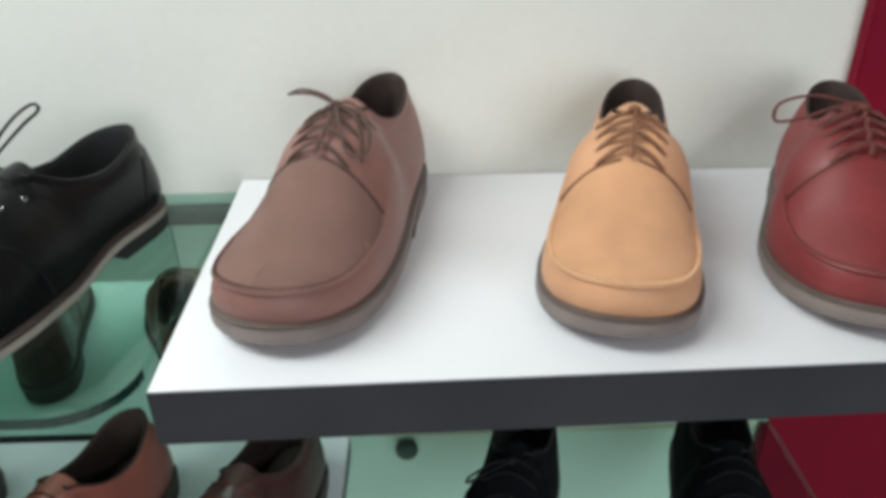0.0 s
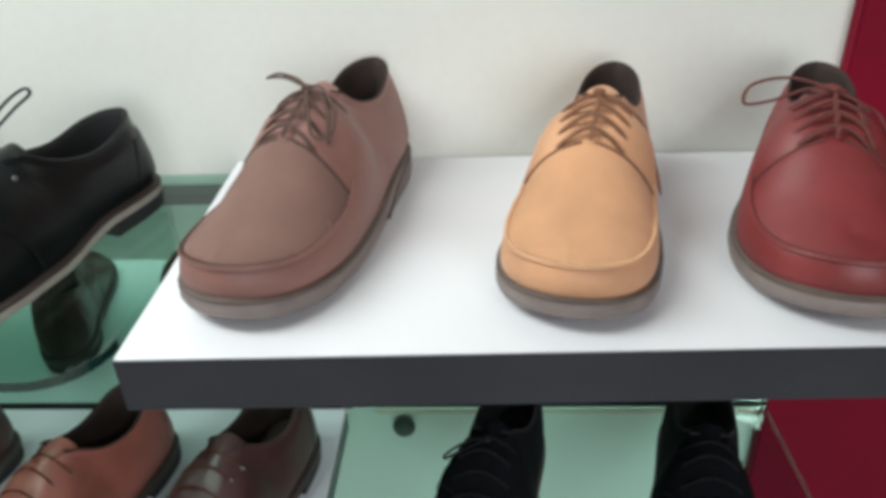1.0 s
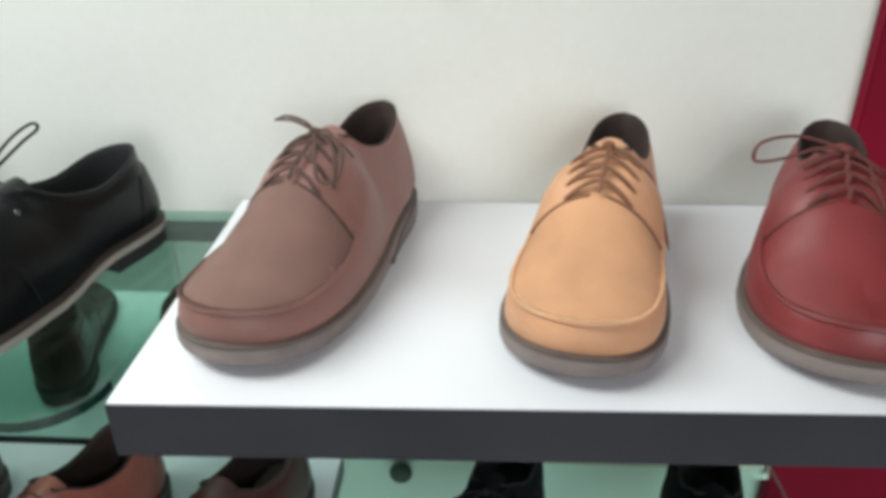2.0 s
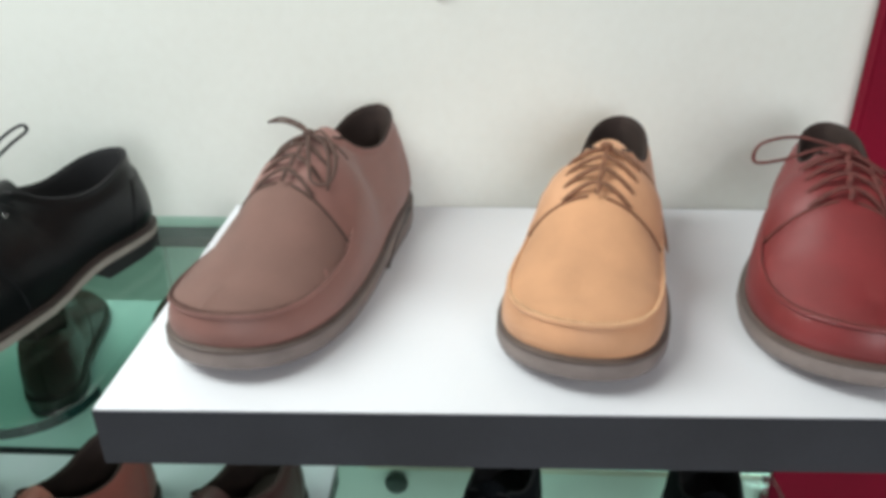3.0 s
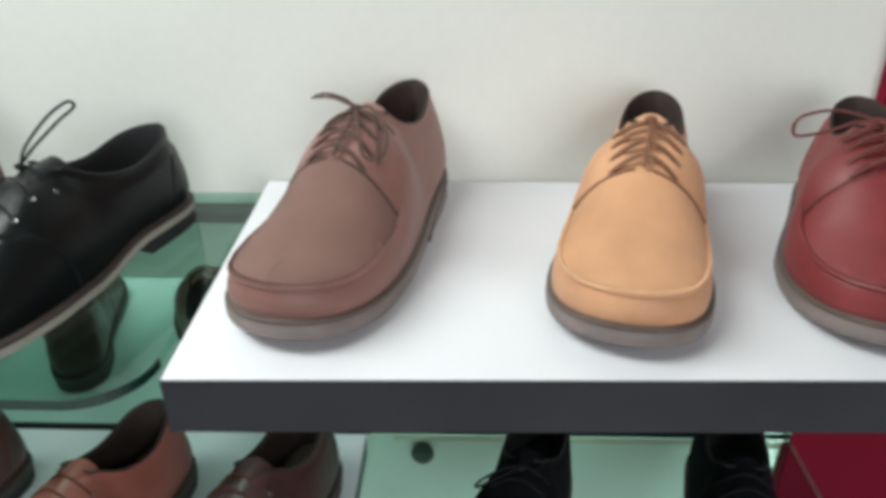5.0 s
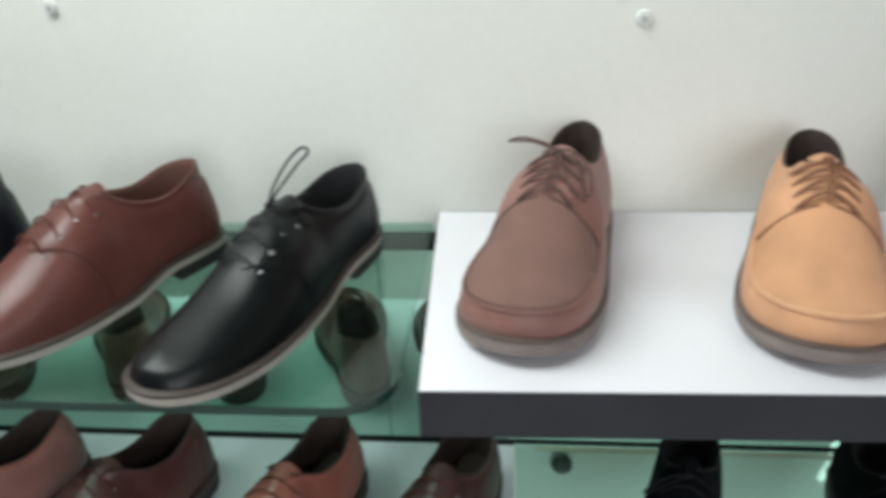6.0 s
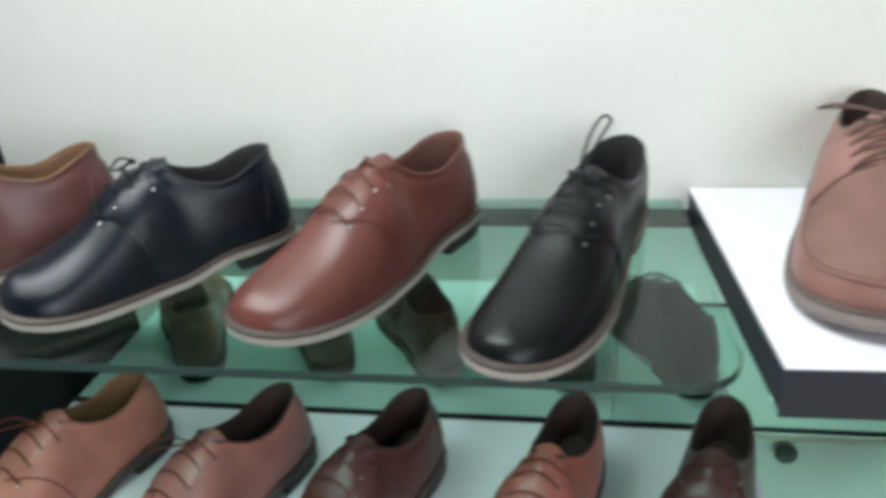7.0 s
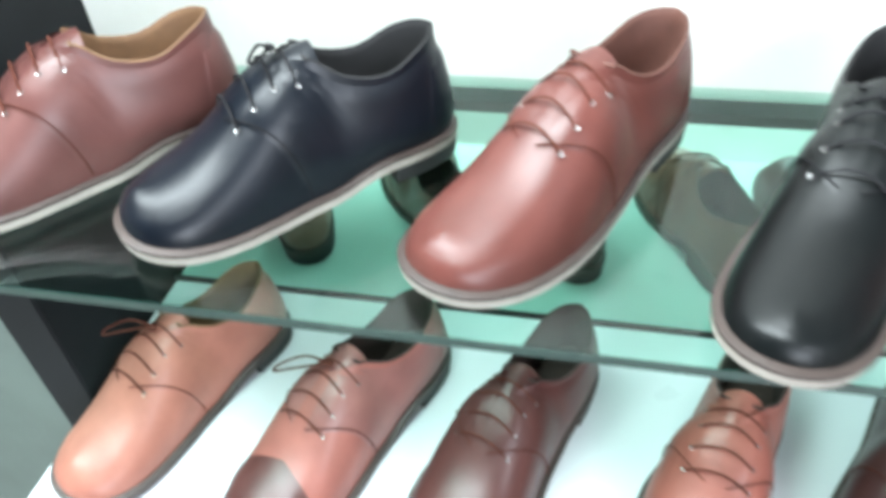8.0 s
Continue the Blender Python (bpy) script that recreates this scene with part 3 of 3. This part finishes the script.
# brown and tan aprons darker than uppers: front light on the walls coloured in
make_shoe((0.142, 0.311), (0.061, 0.031), BOARD_Z, "moc", BROWN_NUBUCK, "rosy brown nubuck lace-up moccasin shoe on the white board", -0.2, BROWN_LACE, apron_mat=nubuck("shaded brushed brown nubuck", (0.178, 0.094, 0.077), 0.85), height=0.1055, width=0.98, eyelets=5,
          tails=[[(-1, .51, .84, .008), (-1, .55, .74, .007), (-1, .60, .66, .004)]],
          loops=[[(.020, -.006, .004), (.040, -.018, .000), (.0486, -.0245, -.003), (.036, -.022, .002), (.014, -.010, .003)], [(-.014, .004, .002), (-.032, .022, -.008), (-.036, .040, -.020), (-.024, .044, -.020), (-.012, .024, -.008)]])
make_shoe((0.354, 0.290), (0.284, 0.027), BOARD_Z, "moc", TAN_NUBUCK, "tan nubuck lace-up moccasin shoe on the white board", 0.1, TAN_LACE, apron_mat=nubuck("shaded brushed tan nubuck", (0.56, 0.29, 0.155), 0.85), height=0.101, width=0.98, eyelets=5, stitch=surface("pale stitching", (0.72, 0.47, 0.28), 0.7, 0.1, 200, 0.3, 1500),
          tails=[[(-1, .40, .80, .006), (-1, .40, .45, .006), (-1, .44, .10, .006)]])
make_shoe((0.518, 0.272), (0.458, 0.026), BOARD_Z, "moc", RED_NUBUCK, "oxblood red leather lace-up moccasin shoe on the white board", 1, RED_LACE, height=0.101, width=0.98, eyelets=5,
          tails=[[(-1, .48, .86, .004), (-1, .55, .82, .004), (-1, .63, .72, .004)], [(-1, .44, .80, .006), (-1, .48, .60, .006), (-1, .52, .45, .004)]],
          loops=[[(.030, -.010, .004), (.054, -.008, -.002), (.058, .004, -.012), (.040, .006, -.008), (.018, .002, .0)]])

# ---- shoes on the glass shelf ----
BLACK_LEATHER = leather("black leather", (0.0035, 0.0048, 0.0052), 0.33, 0.02, 0.28)
NAVY_LEATHER = leather("blue black leather", (0.004, 0.0062, 0.0105), 0.33, 0.02, 0.30)
CHESTNUT = leather("chestnut leather", (0.112, 0.036, 0.029), 0.35, 0.02, 0.36)
COCOA = leather("rosy cocoa leather", (0.108, 0.043, 0.038), 0.35, 0.02, 0.36)
BLACK_LACE = surface("black lace", (0.018, 0.018, 0.02), 0.9, 0.2, 200, 0.4, 1500, spec=0.15)
CHESTNUT_LACE = surface("chestnut lace", (0.09, 0.03, 0.02), 0.9, 0.2, 200, 0.4, 1500, spec=0.15)
make_shoe((-0.081, 0.268), (-0.196, -0.014), GLASS_Z, "derby", BLACK_LEATHER, "polished black leather derby shoe on the glass shelf", -0.4, BLACK_LACE,
          eyelet=CHROME, height=0.091, width=0.84, lining_mat=LINING_BLACK, loops=[[(-.002, -.012, .010), (-.005, -.036, .024), (-.007, -.050, .031), (.000, -.051, .034), (.003, -.034, .027), (.002, -.010, .012)]])
make_shoe((-0.243, 0.258), (-0.395, 0.023), GLASS_Z, "derby", CHESTNUT, "polished chestnut leather derby shoe on the glass shelf", -0.4, CHESTNUT_LACE,
          eyelet=CHROME, height=0.0995, width=0.92, lining_mat=LINING_CHESTNUT)
make_shoe((-0.418, 0.213), (-0.617, 0.046), GLASS_Z, "derby", NAVY_LEATHER, "polished blue-black leather derby shoe on the glass shelf", 1, BLACK_LACE,
          eyelet=CHROME, lining_mat=LINING_BLACK, loops=[[(-.01, .01, .008), (-.02, .02, .004), (-.015, .015, .0)]])
make_shoe((-0.605, 0.225), (-0.800, 0.043), GLASS_Z, "derby", COCOA, "polished cocoa brown leather derby shoe on the glass shelf", 1, CHESTNUT_LACE,
          eyelet=CHROME, lining_mat=LINING_TAN)

# ---- shoes on the lower board ----
TAN_LEATHER = leather("orange tan leather", (0.34, 0.135, 0.098), 0.40, 0.08, 0.4)
TWO_TONE = leather("red tan leather", (0.29, 0.105, 0.084), 0.40, 0.08, 0.4)
DARK_BROWN = leather("dark brown leather", (0.075, 0.026, 0.023), 0.38, 0.08, 0.4)
RUST = leather("rust leather", (0.29, 0.095, 0.072), 0.40, 0.08, 0.4)
PLUM = leather("dark plum brown leather", (0.062, 0.025, 0.024), 0.38, 0.08, 0.4)
BLACK_SUEDE = surface("black suede", (0.005, 0.006, 0.008), 0.92, 0.15, 30, 0.35, 1300, spec=0.12)
low_loop = [[(.02, .01, .006), (.04, .025, -.004), (.045, .03, -.012), (.025, .02, -.004)]]
for heel, toe, leather_mat, label, lace, extra in (
        ((-0.637, 0.239), (-0.753, -0.017), TAN_LEATHER, "orange tan leather derby shoe on the lower white board", CHESTNUT_LACE, {"loops": low_loop}),
        ((-0.447, 0.224), (-0.570, -0.037), TWO_TONE, "two-tone red tan leather shoe with darker toe cap", CHESTNUT_LACE,
         {"cap": DARK_BROWN, "loops": low_loop, "accent": leather("rosy tan leather", (0.25, 0.105, 0.092), 0.38, 0.1)}),
        ((-0.293, 0.225), (-0.401, -0.032), DARK_BROWN, "dark brown leather derby shoe on the lower white board", CHESTNUT_LACE, {}),
        ((-0.119, 0.228), (-0.198, -0.036), RUST, "rust brown leather derby shoe on the lower white board", CHESTNUT_LACE, {}),
        ((0.034, 0.232), (-0.039, -0.029), PLUM, "dark plum brown leather derby shoe on the lower white board", CHESTNUT_LACE, {}),
        ((0.270, 0.252), (0.214, -0.006), BLACK_SUEDE, "black suede lace-up shoe on the lower glass shelf", BLACK_LACE, {"z": LOW_Z - 0.004, "loops": [[(.014, .0, -.004), (.034, .008, -.016), (.036, .012, -.020), (.018, .006, -.010)]]}),
        ((0.455, 0.250), (0.423, -0.016), BLACK_SUEDE, "black suede lace-up shoe on the lower glass shelf", BLACK_LACE, {"z": LOW_Z - 0.004})):
    opts = dict(extra)
    make_shoe(heel, toe, opts.pop("z", LOW_Z), "derby", leather_mat, label, 1, lace, eyelet=CHROME if leather_mat is not BLACK_SUEDE else BLACK_LACE,
              sole_mat=WELT_DARK, lining_mat={BLACK_SUEDE: LINING_BLACK, TAN_LEATHER: LINING_TAN}.get(leather_mat, LINING_DARK), **opts)


# ---- boxes above the added overhead lamps ----
def fill_housing(x, y):
    thing = tagged(new("fill_housing"), "dull grey box above an added unseen lamp", "ceiling light", "ceiling panels")
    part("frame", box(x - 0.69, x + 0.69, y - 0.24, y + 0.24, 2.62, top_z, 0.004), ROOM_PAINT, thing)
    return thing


fill_housing(1.30, -1.85)
fill_housing(-1.10, -0.06)
